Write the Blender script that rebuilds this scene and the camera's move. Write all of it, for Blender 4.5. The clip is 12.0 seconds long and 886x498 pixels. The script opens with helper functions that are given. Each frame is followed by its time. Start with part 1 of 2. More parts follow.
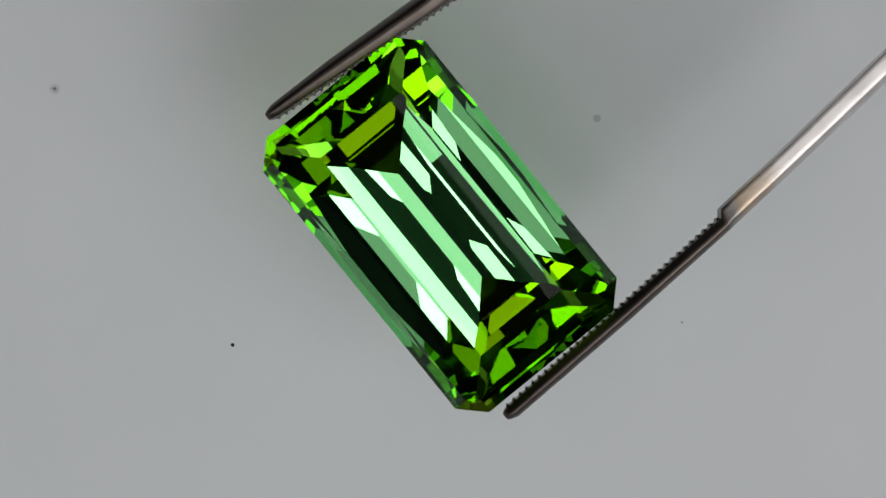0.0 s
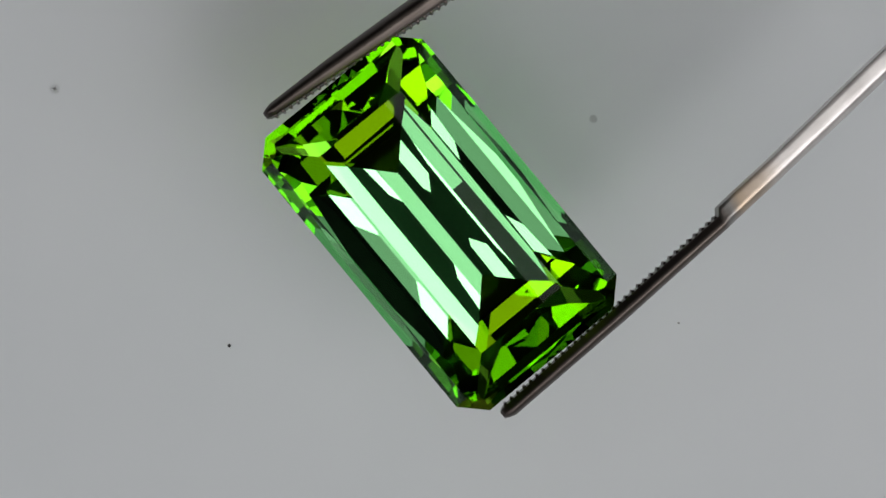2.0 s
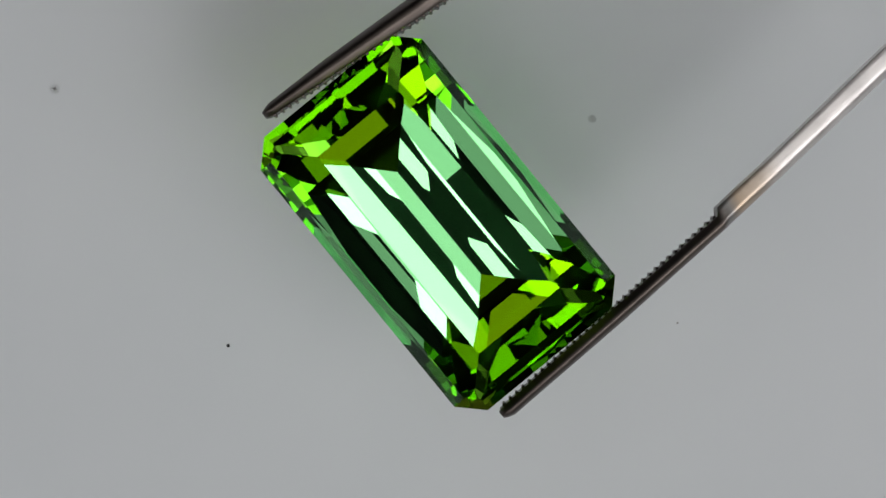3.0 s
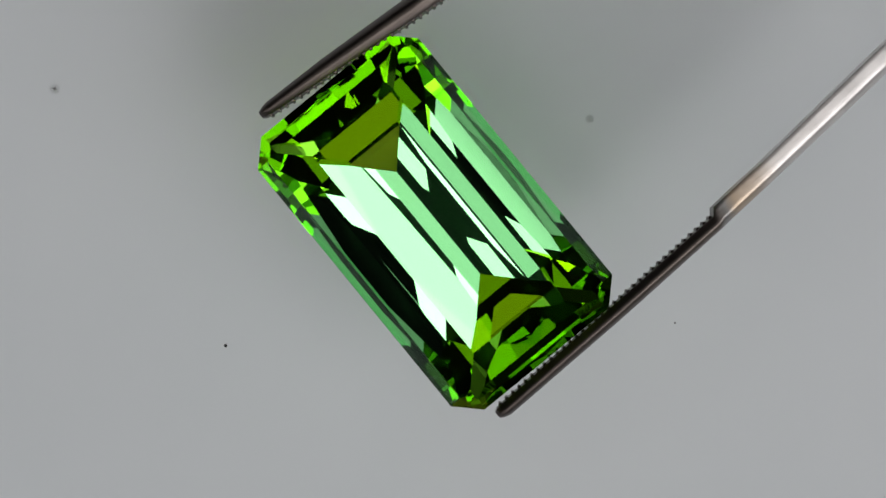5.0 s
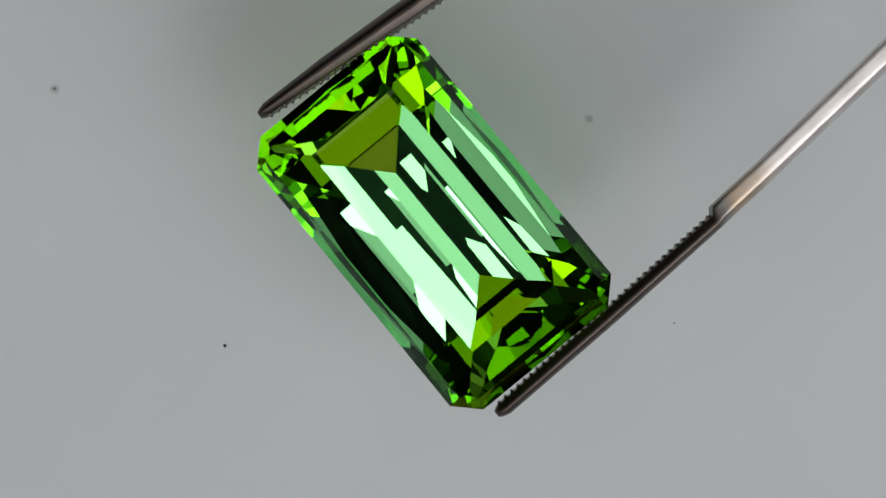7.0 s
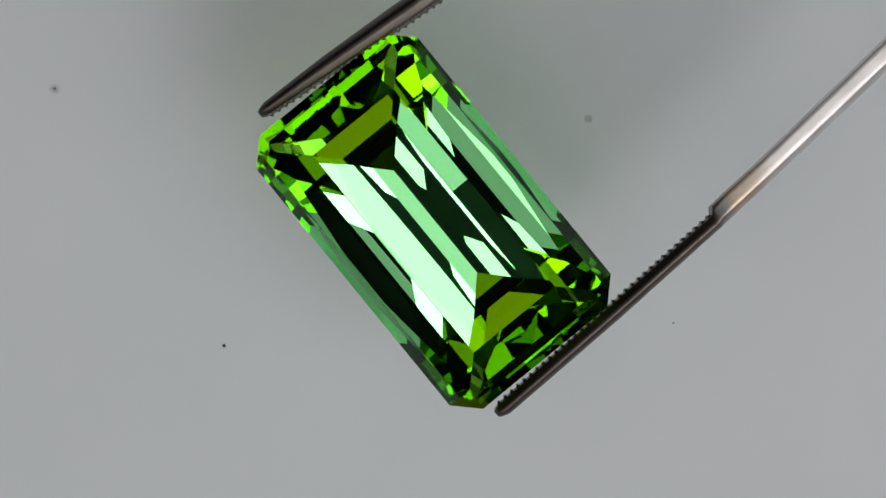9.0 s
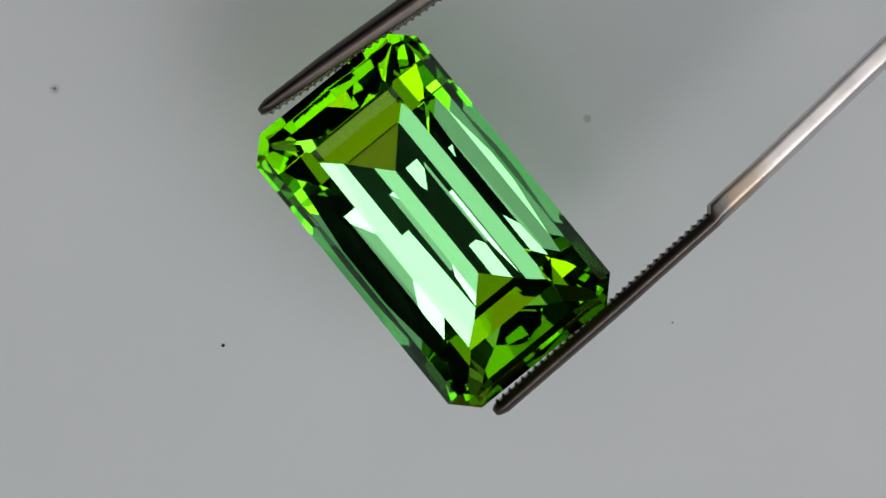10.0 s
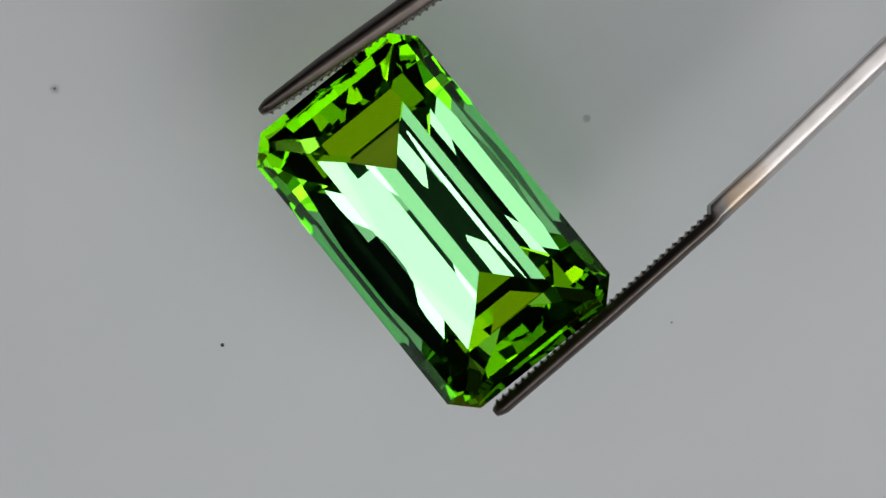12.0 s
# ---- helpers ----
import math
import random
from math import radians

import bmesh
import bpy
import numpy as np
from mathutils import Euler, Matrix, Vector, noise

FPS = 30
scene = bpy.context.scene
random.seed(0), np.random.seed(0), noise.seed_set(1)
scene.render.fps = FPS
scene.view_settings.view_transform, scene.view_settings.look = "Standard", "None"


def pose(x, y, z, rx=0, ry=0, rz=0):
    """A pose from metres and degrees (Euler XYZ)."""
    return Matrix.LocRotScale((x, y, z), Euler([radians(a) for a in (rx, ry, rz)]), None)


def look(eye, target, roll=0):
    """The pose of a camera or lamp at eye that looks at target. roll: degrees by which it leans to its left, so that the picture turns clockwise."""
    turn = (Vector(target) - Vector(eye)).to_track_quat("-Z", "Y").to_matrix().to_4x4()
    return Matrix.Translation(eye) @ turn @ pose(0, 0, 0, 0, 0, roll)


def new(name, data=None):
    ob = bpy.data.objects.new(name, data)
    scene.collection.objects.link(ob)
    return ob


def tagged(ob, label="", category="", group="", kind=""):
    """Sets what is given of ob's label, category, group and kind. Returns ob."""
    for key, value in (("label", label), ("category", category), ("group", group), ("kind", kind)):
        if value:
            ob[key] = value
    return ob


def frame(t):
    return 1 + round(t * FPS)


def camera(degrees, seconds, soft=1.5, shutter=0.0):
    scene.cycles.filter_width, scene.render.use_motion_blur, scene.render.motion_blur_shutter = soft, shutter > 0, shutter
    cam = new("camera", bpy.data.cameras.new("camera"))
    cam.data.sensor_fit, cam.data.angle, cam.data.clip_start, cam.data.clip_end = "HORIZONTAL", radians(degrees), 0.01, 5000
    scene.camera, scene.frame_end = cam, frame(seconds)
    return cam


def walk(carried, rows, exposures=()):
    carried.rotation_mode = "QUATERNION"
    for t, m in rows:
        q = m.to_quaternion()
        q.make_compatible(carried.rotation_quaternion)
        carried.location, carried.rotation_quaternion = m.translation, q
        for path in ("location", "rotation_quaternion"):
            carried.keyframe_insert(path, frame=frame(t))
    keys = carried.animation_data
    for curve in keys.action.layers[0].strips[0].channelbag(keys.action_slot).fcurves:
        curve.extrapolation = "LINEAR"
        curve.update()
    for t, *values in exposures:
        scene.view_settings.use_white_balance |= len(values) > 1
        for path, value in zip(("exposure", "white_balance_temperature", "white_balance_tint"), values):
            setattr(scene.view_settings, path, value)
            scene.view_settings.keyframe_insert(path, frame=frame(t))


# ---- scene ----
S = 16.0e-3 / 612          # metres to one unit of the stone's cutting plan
ZG = 0.0098                # height of the girdle over the paper
FOV = 20.0
DIST = 784 * S / math.tan(radians(FOV / 2))
EYE_Z = ZG + DIST


def at_height(x, y, z):
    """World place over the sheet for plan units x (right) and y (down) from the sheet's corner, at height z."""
    k = S * (EYE_Z - z) / DIST
    return Vector(((x - 784) * k, (441 - y) * k, z))


# ---- camera ----
cam = camera(FOV, 12.0)
EYE = pose(0, 0, EYE_Z)
walk(cam, [(0, EYE), (12, EYE)])

# ---- light ----
world = bpy.data.worlds.new("world")
scene.world = world
world.use_nodes = True
world.node_tree.nodes["Background"].inputs[0].default_value = (0.6, 0.7, 0.8, 1)
world.node_tree.nodes["Background"].inputs[1].default_value = 0.01


def softbox(name, eye, target, sx, sy, watts, color=(1, 1, 1)):
    data = bpy.data.lights.new(name, "AREA")
    data.shape, data.size, data.size_y = "RECTANGLE", sx, sy
    data.energy, data.color = watts, color
    ob = new(name, data)
    ob.matrix_world = look(eye, target)
    return ob


# Unseen low light, added to pale the right crown and lift the lower-left paper.
softbox("added_low_fill", (-0.34, -0.27, 0.30), (0, 0, 0.01), 0.34, 0.16, 0.30, (1.0, 0.985, 0.99))
softbox("softbox_front", (0.02, -0.42, 0.40), (0, 0, 0.01), 0.62, 0.44, 1.44, (0.99, 0.985, 0.985))
softbox("softbox_fill", (0.34, -0.26, 0.42), (0, 0, 0.01), 0.36, 0.36, 0.88, (0.98, 0.985, 1.0))

ADDED_H = 1.30             # height of the added, unseen overhead lights over the stone
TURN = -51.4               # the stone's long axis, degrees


def added_light(name, along, across, radiance):
    """A level area light added unseen overhead, from and to along and across the stone, in parts of its height."""
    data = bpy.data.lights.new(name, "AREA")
    data.shape, data.size, data.size_y = "RECTANGLE", (along[1] - along[0]) * ADDED_H, (across[1] - across[0]) * ADDED_H
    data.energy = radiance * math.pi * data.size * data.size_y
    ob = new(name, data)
    ob.matrix_world = pose(0, 0, ZG + ADDED_H, 0, 0, TURN) @ pose(sum(along) / 2 * ADDED_H, sum(across) / 2 * ADDED_H, 0)
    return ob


# Unseen lights, added and sized to put bright bands into the facets.
added_light("added_strip_far", (-0.238, 0.127), (-0.4319, -0.2554), 2.13)
added_light("added_strip_faint", (-0.102, 0.133), (-0.1278, -0.1047), 2.09)
added_light("added_strip_bright", (-0.106, 0.138), (0.1019, 0.1260), 3.13)
added_light("added_strip_dim", (-0.145, 0.152), (0.0758, 0.1007), 0.42)
added_light("added_strip_soft", (-0.153, 0.151), (0.1307, 0.2518), 0.98)
added_light("added_strip_short", (-0.161, -0.013), (0.2531, 0.4012), 0.89)
added_light("added_strip_back", (-0.181, 0.149), (0.5007, 0.6194), 0.60)
added_light("added_strip_corner", (-0.235, -0.078), (0.0452, 0.0858), 0.63)
added_light("added_bar_head", (-0.254, -0.150), (-0.1006, 0.0381), 0.40)
added_light("added_bar_foot", (0.140, 0.258), (-0.0894, 0.0529), 0.42)
added_light("added_rod_head", (-0.352, -0.325), (-0.0999, 0.0996), 0.70)
added_light("added_rod_foot", (0.326, 0.351), (-0.1018, 0.0982), 0.69)
added_light("added_panel_head", (-0.667, -0.417), (-0.3387, 0.2985), 0.51)
added_light("added_panel_foot", (0.408, 0.672), (-0.3335, 0.3289), 0.69)


# ---- materials ----
def material(name):
    m = bpy.data.materials.new(name)
    m.use_nodes = True
    nt = m.node_tree
    nt.nodes.clear()
    out = nt.nodes.new("ShaderNodeOutputMaterial")
    return m, nt, out


def node(nt, kind, **values):
    n = nt.nodes.new(kind)
    for k, v in values.items():
        n.inputs[k.replace("_", " ")].default_value = v
    return n


def paper_material():
    m, nt, out = material("grey_paper")
    b = node(nt, "ShaderNodeBsdfPrincipled", Roughness=0.75)
    b.inputs["Specular IOR Level"].default_value = 0.2
    tc = nt.nodes.new("ShaderNodeTexCoord")
    n1 = node(nt, "ShaderNodeTexNoise", Scale=60.0, Detail=3.0)
    n2 = node(nt, "ShaderNodeTexNoise", Scale=9000.0, Detail=4.0)
    ramp = nt.nodes.new("ShaderNodeValToRGB")
    ramp.color_ramp.elements[0].position, ramp.color_ramp.elements[1].position = 0.3, 0.7
    ramp.color_ramp.elements[0].color = (0.643, 0.667, 0.682, 1)
    ramp.color_ramp.elements[1].color = (0.675, 0.694, 0.709, 1)
    bump = node(nt, "ShaderNodeBump", Strength=0.06, Distance=0.00002)
    for n in (n1, n2):
        nt.links.new(tc.outputs["Object"], n.inputs["Vector"])
    nt.links.new(n1.outputs["Fac"], ramp.inputs["Fac"])
    nt.links.new(ramp.outputs["Color"], b.inputs["Base Color"])
    nt.links.new(n2.outputs["Fac"], bump.inputs["Height"])
    nt.links.new(bump.outputs["Normal"], b.inputs["Normal"])
    nt.links.new(b.outputs[0], out.inputs[0])
    return m


def plain_material(name, color, rough, metal=0.0, spread=0.15, scale=800.0):
    m, nt, out = material(name)
    b = node(nt, "ShaderNodeBsdfPrincipled", Roughness=rough, Metallic=metal)
    tc = nt.nodes.new("ShaderNodeTexCoord")
    n1 = node(nt, "ShaderNodeTexNoise", Scale=scale, Detail=4.0)
    ramp = nt.nodes.new("ShaderNodeValToRGB")
    ramp.color_ramp.elements[0].color = (*[c * (1 - spread) for c in color], 1)
    ramp.color_ramp.elements[1].color = (*[min(1, c * (1 + spread)) for c in color], 1)
    nt.links.new(tc.outputs["Object"], n1.inputs["Vector"])
    nt.links.new(n1.outputs["Fac"], ramp.inputs["Fac"])
    nt.links.new(ramp.outputs["Color"], b.inputs["Base Color"])
    nt.links.new(b.outputs[0], out.inputs[0])
    return m


def tourmaline_material():
    """Clear green crystal, yellower along its long axis than across it."""
    m, nt, out = material("green_tourmaline")
    g = node(nt, "ShaderNodeBsdfGlass", Roughness=0.0, IOR=1.63)
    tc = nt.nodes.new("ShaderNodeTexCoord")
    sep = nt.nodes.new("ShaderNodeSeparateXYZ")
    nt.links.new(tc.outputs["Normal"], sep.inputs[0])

    def absolute(socket):
        a = nt.nodes.new("ShaderNodeMath")
        a.operation = "ABSOLUTE"
        nt.links.new(socket, a.inputs[0])
        return a.outputs[0]

    def mixed(fac, one, two):
        x = nt.nodes.new("ShaderNodeMix")
        x.data_type = "RGBA"
        nt.links.new(fac, x.inputs[0])
        for socket, value in ((x.inputs[6], one), (x.inputs[7], two)):
            if isinstance(value, tuple):
                socket.default_value = value
            else:
                nt.links.new(value, socket)
        return x.outputs[2]

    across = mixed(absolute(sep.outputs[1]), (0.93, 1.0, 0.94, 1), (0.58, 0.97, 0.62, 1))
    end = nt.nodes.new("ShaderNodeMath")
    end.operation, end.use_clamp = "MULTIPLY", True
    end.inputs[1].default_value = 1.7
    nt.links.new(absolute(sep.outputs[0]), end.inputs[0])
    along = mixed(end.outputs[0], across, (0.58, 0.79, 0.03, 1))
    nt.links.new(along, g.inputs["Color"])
    nt.links.new(g.outputs[0], out.inputs[0])
    return m


def steel_material():
    """Worn brushed steel, reflections put into its colour: dark jaw, tan stretch behind the notch, then bright; x runs
    along the arm.
    """
    m, nt, out = material("tweezer_steel")
    b = node(nt, "ShaderNodeBsdfPrincipled", Metallic=1.0, Roughness=0.3)
    tc = nt.nodes.new("ShaderNodeTexCoord")
    mp = nt.nodes.new("ShaderNodeMapping")
    mp.inputs["Scale"].default_value = (300, 9000, 9000)
    brushed = node(nt, "ShaderNodeTexNoise", Scale=1.0, Detail=5.0)
    patches = node(nt, "ShaderNodeTexNoise", Scale=900.0, Detail=3.0)
    sep = nt.nodes.new("ShaderNodeSeparateXYZ")
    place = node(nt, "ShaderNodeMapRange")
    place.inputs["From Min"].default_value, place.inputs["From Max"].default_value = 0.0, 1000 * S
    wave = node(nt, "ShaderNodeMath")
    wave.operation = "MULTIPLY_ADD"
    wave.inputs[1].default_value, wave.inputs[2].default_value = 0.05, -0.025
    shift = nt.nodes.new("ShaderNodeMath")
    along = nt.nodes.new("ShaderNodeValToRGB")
    # Dim, warm and bright reflections painted along the arm, tip to shaft.
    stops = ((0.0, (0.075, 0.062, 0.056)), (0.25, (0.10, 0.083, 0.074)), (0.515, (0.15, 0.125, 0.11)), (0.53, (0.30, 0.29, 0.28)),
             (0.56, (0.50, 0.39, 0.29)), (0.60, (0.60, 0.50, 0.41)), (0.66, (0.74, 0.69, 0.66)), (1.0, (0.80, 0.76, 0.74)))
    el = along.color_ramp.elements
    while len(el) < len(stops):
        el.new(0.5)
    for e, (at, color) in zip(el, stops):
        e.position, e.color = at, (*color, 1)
    worn = node(nt, "ShaderNodeMapRange")
    worn.inputs["To Min"].default_value, worn.inputs["To Max"].default_value = 0.72, 1.15
    tint = nt.nodes.new("ShaderNodeVectorMath")
    tint.operation = "MULTIPLY"
    mr = node(nt, "ShaderNodeMapRange")
    mr.inputs["To Min"].default_value, mr.inputs["To Max"].default_value = 0.30, 0.46
    bump = node(nt, "ShaderNodeBump", Strength=0.2, Distance=0.00002)
    links = ((tc.outputs["Object"], mp.inputs[0]), (mp.outputs[0], brushed.inputs["Vector"]), (tc.outputs["Object"], patches.inputs["Vector"]),
             (tc.outputs["Object"], sep.inputs[0]), (sep.outputs[0], place.inputs["Value"]), (patches.outputs["Fac"], wave.inputs[0]),
             (wave.outputs[0], shift.inputs[0]), (place.outputs[0], shift.inputs[1]), (shift.outputs[0], along.inputs["Fac"]),
             (patches.outputs["Fac"], worn.inputs["Value"]), (along.outputs["Color"], tint.inputs[0]), (worn.outputs[0], tint.inputs[1]),
             (tint.outputs[0], b.inputs["Base Color"]), (brushed.outputs["Fac"], mr.inputs["Value"]), (mr.outputs[0], b.inputs["Roughness"]),
             (brushed.outputs["Fac"], bump.inputs["Height"]), (bump.outputs["Normal"], b.inputs["Normal"]), (b.outputs[0], out.inputs[0]))
    for one, two in links:
        nt.links.new(one, two)
    return m


PAPER, STONE = paper_material(), tourmaline_material()
STEEL = steel_material()


def smudge_material():
    """Thin grey film that fades out towards its rim, for the soft blur round a spot."""
    m, nt, out = material("soft_smudge")
    tc = nt.nodes.new("ShaderNodeTexCoord")
    dist = nt.nodes.new("ShaderNodeVectorMath")
    dist.operation = "LENGTH"
    grain = node(nt, "ShaderNodeTexNoise", Scale=9000.0, Detail=3.0)
    fade = node(nt, "ShaderNodeMapRange")
    fade.interpolation_type = "SMOOTHSTEP"
    fade.inputs["From Min"].default_value, fade.inputs["From Max"].default_value = 4 * S, 13 * S
    fade.inputs["To Min"].default_value, fade.inputs["To Max"].default_value = 0.10, 0.0
    times = nt.nodes.new("ShaderNodeMath")
    b = node(nt, "ShaderNodeBsdfDiffuse", Color=(0.10, 0.10, 0.09, 1))
    t, mix = nt.nodes.new("ShaderNodeBsdfTransparent"), nt.nodes.new("ShaderNodeMixShader")
    nt.links.new(tc.outputs["Object"], dist.inputs[0])
    nt.links.new(tc.outputs["Object"], grain.inputs["Vector"])
    nt.links.new(dist.outputs["Value"], fade.inputs["Value"])
    nt.links.new(grain.outputs["Fac"], times.inputs[0])
    times.operation = "MULTIPLY"
    times.inputs[1].default_value = 2.0
    scaled = nt.nodes.new("ShaderNodeMath")
    scaled.operation = "MULTIPLY"
    nt.links.new(times.outputs[0], scaled.inputs[0])
    nt.links.new(fade.outputs[0], scaled.inputs[1])
    nt.links.new(scaled.outputs[0], mix.inputs[0])
    nt.links.new(t.outputs[0], mix.inputs[1])
    nt.links.new(b.outputs[0], mix.inputs[2])
    nt.links.new(mix.outputs[0], out.inputs[0])
    return m


SMUDGE = smudge_material()
DUST = plain_material("dark_dust", (0.02, 0.02, 0.02), 0.9, 0, 0.5, 20000)
FAINT_DUST = plain_material("faint_dust", (0.52, 0.53, 0.52), 0.9, 0, 0.1, 20000)
PALE_DUST = plain_material("grey_dust", (0.28, 0.28, 0.27), 0.9, 0, 0.2, 20000)
TABLE = plain_material("table_laminate", (0.25, 0.24, 0.23), 0.5)
WALL = plain_material("dark_wall_paint", (0.06, 0.06, 0.06), 0.8, 0, 0.1, 8.0)


def finish(name, bm, mat, parent=None, smooth=False):
    me = bpy.data.meshes.new(name)
    bm.normal_update()
    bm.to_mesh(me)
    bm.free()
    me.materials.append(mat)
    if smooth:
        for p in me.polygons:
            p.use_smooth = True
    ob = new(name, me)
    if parent:
        ob.parent = parent
    return ob


def part(name, bm, mat, parent, label="", smooth=False):
    ob = finish(name, bm, mat, parent, smooth)
    if label:
        tagged(ob, label)
    return ob


def box(bm, x0, x1, y0, y1, z0, z1):
    r = bmesh.ops.create_cube(bm, size=1.0)
    bmesh.ops.transform(bm, verts=r["verts"], matrix=Matrix.Translation(((x0 + x1) / 2, (y0 + y1) / 2, (z0 + z1) / 2))
                        @ Matrix.Diagonal((x1 - x0, y1 - y0, z1 - z0, 1)))
    return r["verts"]


# ---- the room and the sheet of paper ----
def room():
    bm = bmesh.new()
    box(bm, -1.2, 1.2, -1.2, 1.2, -0.03, -0.0004)
    tagged(finish("floor", bm, TABLE), "dull brown laminate worktop under the paper", "worktop", kind="structure")
    for name, b in (("wall_north", (-1.25, 1.25, 1.2, 1.25, -0.03, 1.5)), ("wall_south", (-1.25, 1.25, -1.25, -1.2, -0.03, 1.5)),
                    ("wall_east", (1.2, 1.25, -1.2, 1.2, -0.03, 1.5)), ("wall_west", (-1.25, -1.2, -1.2, 1.2, -0.03, 1.5)),
                    ("ceiling", (-1.25, 1.25, -1.25, 1.25, 1.5, 1.55))):
        bm = bmesh.new()
        box(bm, *b)
        tagged(finish(name, bm, WALL), "plain dark painted " + name.split("_")[0], name.split("_")[0], kind="structure")


room()
bm = bmesh.new()
box(bm, -0.21, 0.21, -0.1485, 0.1485, -0.0004, 0)
bmesh.ops.bevel(bm, geom=[e for e in bm.edges], offset=0.0001, segments=1, affect="EDGES")
tagged(finish("paper_sheet", bm, PAPER), "smooth light grey matte paper sheet under the stone", "paper")


# ---- the cut stone ----
GIRDLE = 4
PAV_SIDE = [(62.03, 65.31), (44.0, 64.38), (40.96, 27.53), (39.44, 26.78)]
PAV_OTHER = [(61.99, 61.48), (43.16, 61.35), (41.06, 37.6), (39.94, 23.57)]
PAV_FOOT = [(57.98, 69.13), (48.15, 59.9), (39.31, 61)]
PAV_HEAD = [(57.82, 70.17), (46.83, 62.01), (39.57, 61)]
PAV_CORNER = [(67.84, 60), (52.24, 40)]
CROWN_SIDE = [(47.44, 23.43), (34.01, 66)]
CROWN_END = [(51.52, 20.19), (33.71, 90)]
CROWN_CORNER = [(55.34, 22), (36.76, 60)]
TABLE_H, KEEL, WEDGE = 76.45, 117.95, 53.83   # height of the table, half length of the keel, slope of the wedge facets
LENS = (-0.0114, 40.36)                     # lean towards the ends and slope of the facets beside the keel


def facet_planes():
    """One plane a facet, outward normal and distance: x along the stone, y across it, z up."""
    q = math.sqrt(0.5)
    found = []

    def cut(ax, ay, az, d=None, through_point=None):
        n = Vector((ax, ay, az)).normalized()
        found.append((n, n.dot(Vector(through_point)) if through_point else d))

    def tiers(ax, ay, radius, steps, side):
        r, z = radius, side * GIRDLE
        for angle, width in steps:
            a = radians(angle)
            cut(ax * math.sin(a), ay * math.sin(a), side * math.cos(a), r * math.sin(a) + side * z * math.cos(a))
            r -= width
            z += side * width * math.tan(a)
        return z

    for s in (1, -1):
        cut(s, 0, 0, 312)
        cut(0, s, 0, 184)
        for t in (1, -1):
            cut(s * q, t * q, 0, 321)
    cut(0, 0, 1, TABLE_H)
    depth = tiers(0, 1, 184, PAV_SIDE, -1)
    tiers(0, -1, 184, PAV_OTHER, -1)
    tiers(1, 0, 312, PAV_FOOT, -1)
    tiers(-1, 0, 312, PAV_HEAD, -1)
    for s in (1, -1):
        tiers(0, s, 184, CROWN_SIDE, 1)
        tiers(s, 0, 312, CROWN_END, 1)
        for t in (1, -1):
            tiers(s * q, t * q, 321, PAV_CORNER, -1)
            tiers(s * q, t * q, 321, CROWN_CORNER, 1)
    edge = -GIRDLE - PAV_SIDE[0][1] * math.tan(radians(PAV_SIDE[0][0]))
    for e in (1, -1):
        # wedge facets between the upper side tiers, widening towards the ends
        for s in (1, -1):
            a = radians(WEDGE)
            cut(e * 0.04, s * math.sin(a), -math.cos(a), through_point=(e * 30, s * (184 - PAV_SIDE[0][1]), edge))
        # facets that lean towards the ends of the keel and leave a lens between them
        cut(-e * LENS[0], math.tan(radians(LENS[1])), -1, through_point=(e * KEEL, 0, depth))
    return found


def cut_stone():
    """A block cut by one plane a facet, then parted into table, crown, girdle and pavilion."""
    block = bmesh.new()
    box(block, -400, 400, -260, 260, -420, 200)
    for n, d in facet_planes():
        r = bmesh.ops.bisect_plane(block, geom=block.verts[:] + block.edges[:] + block.faces[:], plane_co=n * d, plane_no=n,
                                   clear_outer=True, dist=1e-4)
        edges = [g for g in r["geom_cut"] if isinstance(g, bmesh.types.BMEdge)]
        if len(edges) > 2:
            bmesh.ops.contextual_create(block, geom=edges)
    bmesh.ops.remove_doubles(block, verts=block.verts[:], dist=0.01)
    bmesh.ops.recalc_face_normals(block, faces=block.faces[:])
    bmesh.ops.scale(block, vec=(S, S, S), verts=block.verts[:])
    block.normal_update()
    stone = tagged(new("gemstone"), "clear green step-cut tourmaline gripped between tweezer tips", "gemstone")

    def keep(name, wanted, label):
        bm = block.copy()
        bm.normal_update()
        bmesh.ops.delete(bm, geom=[f for f in bm.faces if not wanted(f.normal.z)], context="FACES")
        part(name, bm, STONE, stone, label)

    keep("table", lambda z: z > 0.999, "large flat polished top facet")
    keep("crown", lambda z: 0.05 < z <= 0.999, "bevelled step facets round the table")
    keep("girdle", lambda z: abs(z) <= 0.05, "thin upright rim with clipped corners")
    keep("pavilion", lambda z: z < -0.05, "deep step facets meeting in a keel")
    block.free()
    return stone


gem = cut_stone()


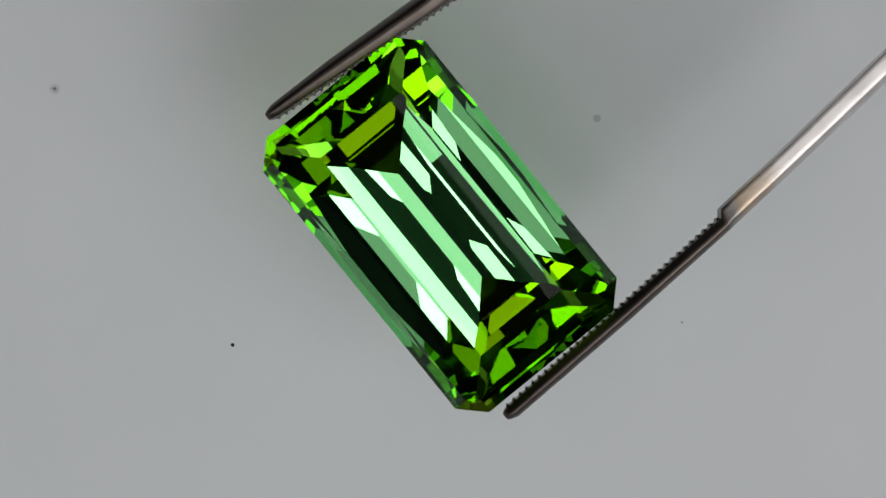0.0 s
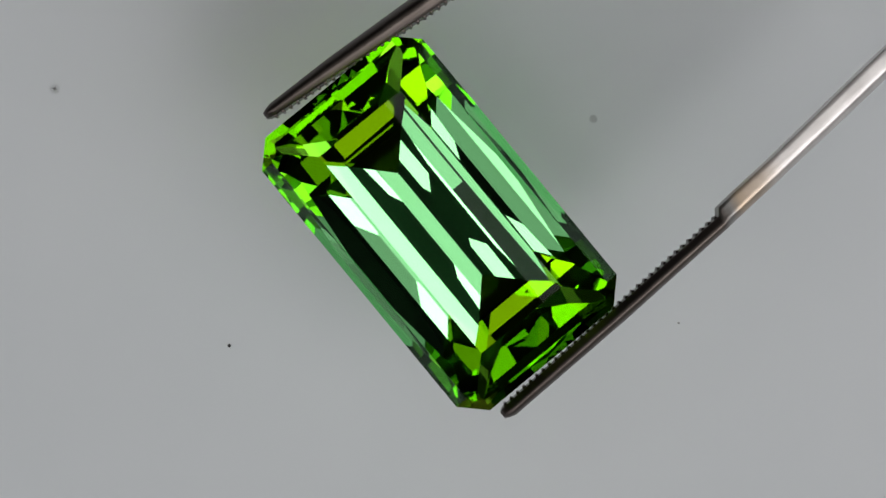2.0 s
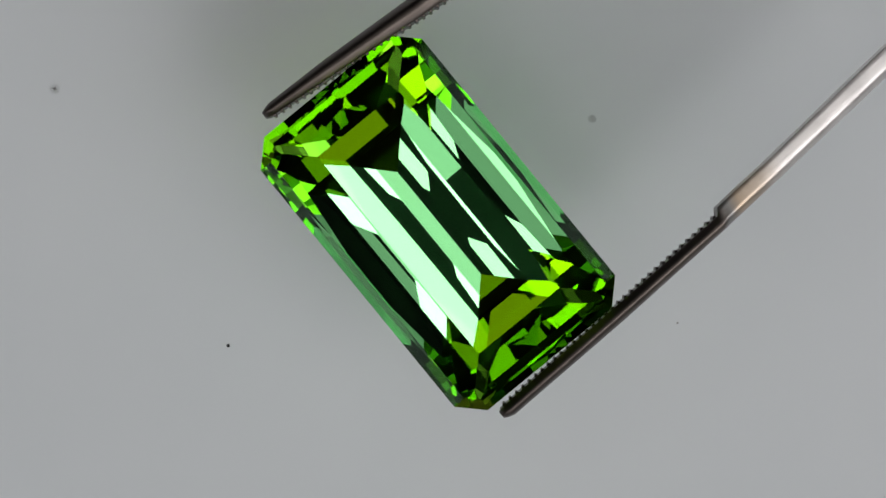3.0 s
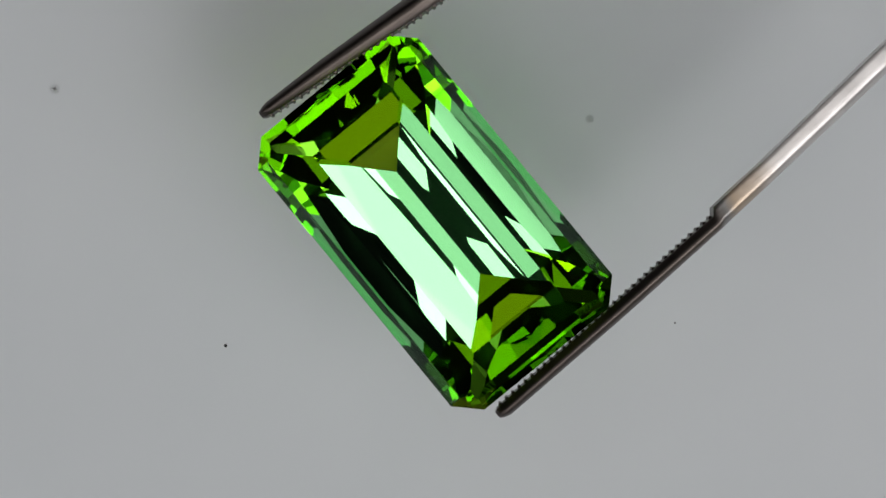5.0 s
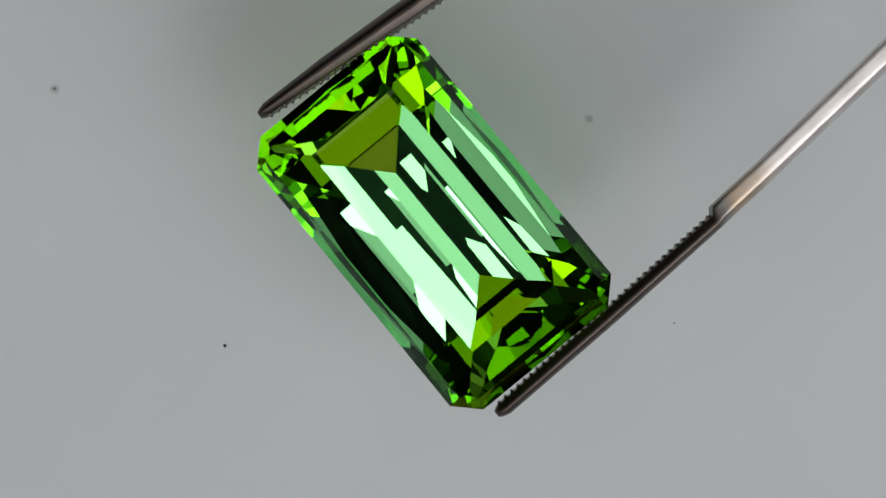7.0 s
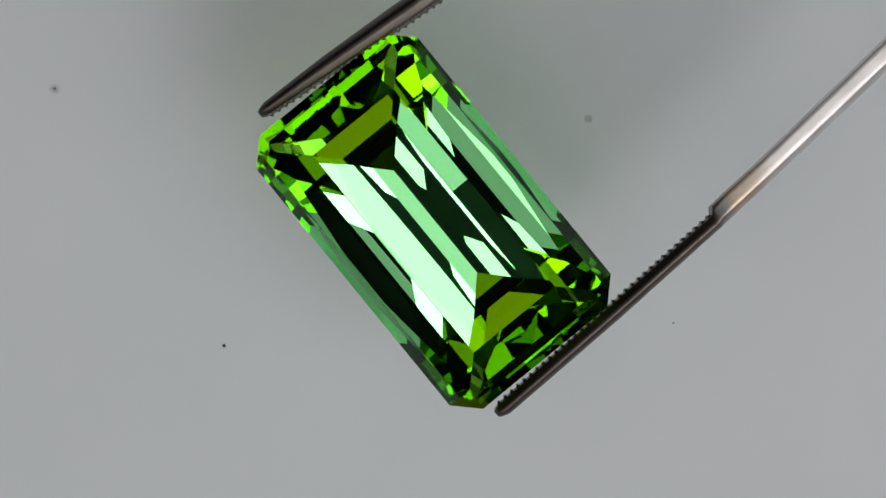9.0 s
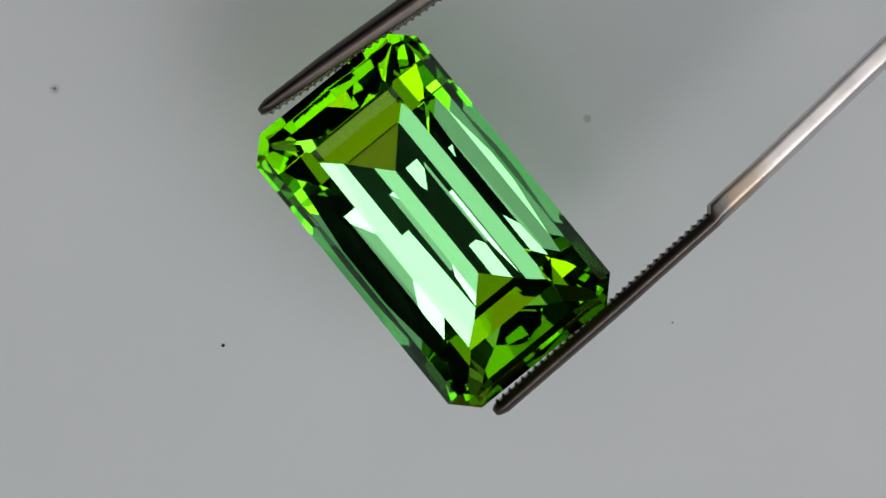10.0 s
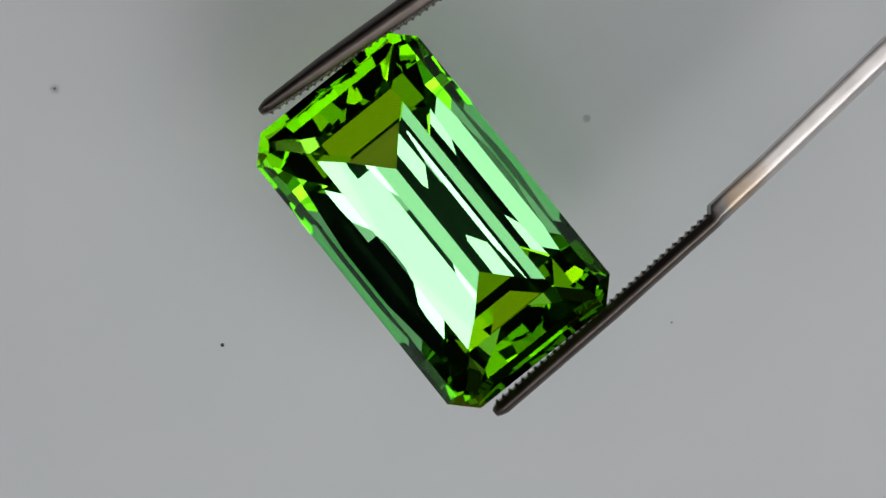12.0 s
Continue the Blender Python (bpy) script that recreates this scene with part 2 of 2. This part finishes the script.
# ---- the tweezers ----
def arm_blade(stations, flip):
    """A tapering steel blade with a sloping inner land and a rounded back. Stations: distance from the tip, inner edge,
    outer edge, half depth, where the back begins (parts of the width), fall of the land; inner is +y (-y if flipped)."""
    bm = bmesh.new()
    rings = []
    f = -1 if flip else 1
    for d, inner, outer, half, ridge, drop in stations:
        w = inner - outer
        r = outer + ridge * w
        prof = [(inner, -half), (inner, half - drop - 1.5), (inner - 1.2, half - drop)]
        prof += [(inner + (r - inner) * k, half - drop * (1 - k)) for k in (0.35, 0.7, 1.0)]
        for k in range(1, 7):
            a = math.pi / 2 * k / 6
            prof.append((r + (outer - r) * math.sin(a), half - 1.1 * w * (1 - math.cos(a))))
        prof.append((outer, -half))
        rings.append([bm.verts.new((d * S, f * y * S, z * S)) for y, z in prof])
    n = len(rings[0])
    for a, b in zip(rings, rings[1:]):
        for i in range(n):
            j = (i + 1) % n
            bm.faces.new((a[i], a[j], b[j], b[i])).smooth = 1 <= i < n - 2
    bm.faces.new(rings[0])
    bm.faces.new(rings[-1])
    bmesh.ops.recalc_face_normals(bm, faces=bm.faces[:])
    return bm


def tooth_mesh(f):
    """One blunt ridge of the serrated jaw, sloping away towards its root."""
    bm = bmesh.new()
    prof = [(-6.5, -3.0), (-2.4, 3.6), (1.6, 4.0), (4.8, -3.0)]
    lo = [bm.verts.new((x * S, f * y * S, -26 * S)) for x, y in prof]
    hi = [bm.verts.new((x * S, f * y * S, (22 if y < 0 else 18.5) * S)) for x, y in prof]
    bm.faces.new(lo)
    bm.faces.new(hi)
    for i in range(4):
        j = (i + 1) % 4
        bm.faces.new((lo[i], lo[j], hi[j], hi[i]))
    bmesh.ops.recalc_face_normals(bm, faces=bm.faces[:])
    bmesh.ops.bevel(bm, geom=[e for e in bm.edges if e.calc_face_angle(0) > 0.5], offset=0.7 * S, segments=1, affect="EDGES")
    me = bpy.data.meshes.new("tooth")
    bm.to_mesh(me)
    bm.free()
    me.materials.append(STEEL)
    return me


def inner_at(stations, d):
    for a, b in zip(stations, stations[1:]):
        if a[0] <= d <= b[0]:
            return a[1] + (b[1] - a[1]) * (d - a[0]) / (b[0] - a[0])
    return stations[-1][1]


def arm(name, stations, flip, teeth_from, teeth_to, parent):
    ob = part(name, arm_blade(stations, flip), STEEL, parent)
    f = -1 if flip else 1
    me, d = tooth_mesh(f), teeth_from
    while d < teeth_to:
        t = new("tooth", me)
        t.parent = ob
        t.matrix_basis = pose(d * S, f * inner_at(stations, d) * S, 0)
        d += 15.0
    return ob


LOWER = [(-5, 7, -6, 18, 0.5, 5), (2, 11, -10, 26, 0.5, 8), (14, 12, -14, 32, 0.55, 9), (270, 12, -17, 34, 0.55, 9), (505, 13, -15, 34, 0.5, 8),
         (512, 13, -15, 34, 0.5, 8), (522, 25, -15, 34, 0.42, 2), (560, 26.5, -14, 34, 0.4, -3), (640, 28, -12, 34, 0.4, -4), (900, 40, -3.5, 34, 0.4, -4),
         (1700, 70, 25, 34, 0.4, -4), (2600, 92, 55, 34, 0.4, -4)]
UPPER = [(-5, 6, -6, 18, 0.5, 5), (2, 9, -9, 26, 0.5, 8), (14, 11, -13, 32, 0.62, 7), (140, 15, -19, 34, 0.6, 8), (320, 21, -21, 34, 0.6, 9),
         (508, 23, -22, 34, 0.5, 13), (514, 23, -22, 34, 0.5, 13), (524, 35, -22, 34, 0.45, 14), (900, 46, -12, 34, 0.3, 9),
         (1700, 66, 25, 34, 0.28, 10), (2600, 90, 55, 34, 0.28, 10)]
tweezers = tagged(new("tweezers"), "worn steel tweezers with dimly reflecting serrated jaws gripping the stone", "tweezers")
tweezers.matrix_basis = pose(0, 0, ZG)
lower_arm = arm("lower_arm", LOWER, False, 12, 508, tweezers)
upper_arm = arm("upper_arm", UPPER, True, 12, 508, tweezers)


# ---- dust on the paper, and a spot for dust on the lens ----
def speck(name, x, y, radius, mat, label):
    bm = bmesh.new()
    bmesh.ops.create_icosphere(bm, subdivisions=2, radius=1.0)
    for v in bm.verts:
        v.co *= 1 + 0.35 * noise.noise(v.co * 1.7 + Vector((x, y, 0)))
        v.co.z = max(v.co.z, -0.3) * 0.5 + 0.15
    bmesh.ops.scale(bm, vec=[radius * S] * 3, verts=bm.verts[:])
    ob = tagged(finish(name, bm, mat, smooth=True), label, "dust")
    ob.matrix_basis = pose(*at_height(x, y, 0))
    return ob


def smudge(ob, radius):
    """A thin round film added for the blurred halo round a speck."""
    bm = bmesh.new()
    bmesh.ops.create_cone(bm, cap_ends=True, segments=40, radius1=radius * S, radius2=radius * 0.96 * S, depth=0.00004)
    bmesh.ops.translate(bm, vec=(0, 0, 0.00003), verts=bm.verts[:])
    part("blur_film", bm, SMUDGE, ob, "faint grey blurred halo round the spot")


# Stands in on the paper for dust on the lens, so it never drifts.
lens_spot = speck("dust_speck", 97, 158, 2.8, PALE_DUST, "round grey spot with a dark centre, for dust on the lens")
smudge(lens_spot, 16)
drifting = [(speck("dust_speck", x, y, r, m, lab), x, y) for x, y, r, m, lab in (
    (412, 611, 3.4, DUST, "tiny black dust speck lying on grey paper"),
    (1056, 210, 1.9, FAINT_DUST, "faint grey dust spot lying on grey paper"),
    (1207, 571, 2.2, PALE_DUST, "tiny faint dust speck lying on grey paper"))]
smudge(drifting[1][0], 8)

# seconds, stone's shift right and down, its turn, its rocking along and across, shift of upper tip, of lower tip, of the dust
MOVES = (
    (0.0, 0.0, 0.4, -0.4, -1.5, -3.7, -1.5, 1.5, 1.5, 0, 0, 0),
    (0.5, 0, 0, 0, 0, 0, 0, 0, 0, 0, 0, 0),
    (1.0, 2.0, -2.2, 0.2, 6.4, 4.3, 4.6, -4.6, 0, -2, -1, 0),
    (1.5, -0.7, -2.2, -0.9, -0.5, -4.0, -4.0, 0, -3, -2.5, -5, 1),
    (2.0, -1.0, -2.7, -0.9, -0.6, -3.9, -4.6, 0, -3, -2.5, -6, 1),
    (2.5, -3.6, -3.2, -0.7, 3.6, -1.2, -6, 0, -4.6, -3, -7, 1),
    (3.0, -3.6, -2.9, -0.7, -0.9, -1.7, -6.5, -1, -5, -3, -8, 1),
    (5.0, -9.5, -4.0, -0.7, 3.0, 1.9, -12.2, -1.5, -12, -3, -12.5, 1),
    (5.5, -10.2, -3.5, -0.8, -3.2, -0.4, -14.5, -0.5, -12.3, -3, -13.5, 1),
    (6.0, -10.6, -4.2, -0.7, 3.8, 0.5, -13.8, -1.5, -12.3, -3, -13.7, 1),
    (6.5, -9.0, -4.2, -0.5, -4.1, 0.4, -12.2, -3, -11, -3, -13.7, 1),
    (7.0, -11.5, -4.6, -0.8, 5.8, 0.3, -15, -1.5, -13.5, -4.4, -13.8, 1),
    (9.0, -11.5, -5.4, -0.65, -0.5, -0.6, -14, -3, -14, -4.6, -15.3, 1),
    (9.5, -11.8, -5.6, -0.65, 3.2, 0.4, -15, -3.2, -15.3, -4.8, -15.5, 1),
    (10.0, -13.0, -8.2, -0.55, 6.0, 0.6, -14.4, -7.2, -16.9, -7.3, -16.8, 0.5),
    (10.5, -13.8, -6.9, -0.6, -3.3, 0.8, -16.8, -6.1, -16.9, -6.1, -18, 0),
    (11.0, -13.4, -6.9, -0.5, -4.3, 2.0, -16.5, -6.3, -16.9, -6.1, -18.2, 0),
    (11.5, -12.2, -7.9, -0.25, 3.3, 5.0, -12.4, -9, -16.9, -6.1, -18.3, 0),
    (12.0, -13.0, -7.6, -0.25, 3.8, 4.8, -13.8, -7.7, -16.9, -6.1, -18.3, 0))
DEPTH = 139.0


def motions():
    stone, low, up, dust = [], [], [], [[] for _ in drifting]
    for t, dx, dy, turn, along, across, ux, uy, lx, ly, sx, sy in MOVES:
        tilt = Euler((across / DEPTH, -along / DEPTH, 0)).to_matrix().to_4x4()
        place = at_height(779.0 + dx, 397.7 + dy, ZG)
        stone.append((t, Matrix.Translation(place) @ pose(0, 0, 0, 0, 0, -51.4 - turn) @ tilt))
        p = at_height(478 + ux, 203 + uy, ZG)
        up.append((t, pose(p.x, p.y, 0, 0, 0, 35.6)))
        p = at_height(897 + lx, 735 + ly, ZG)
        low.append((t, pose(p.x, p.y, 0, 0, 0, 41.5)))
        for rows, (ob, x, y) in zip(dust, drifting):
            rows.append((t, pose(*at_height(x + sx, y + sy, 0))))
    walk(gem, stone)
    walk(upper_arm, up)
    walk(lower_arm, low)
    for rows, (ob, x, y) in zip(dust, drifting):
        walk(ob, rows)


motions()
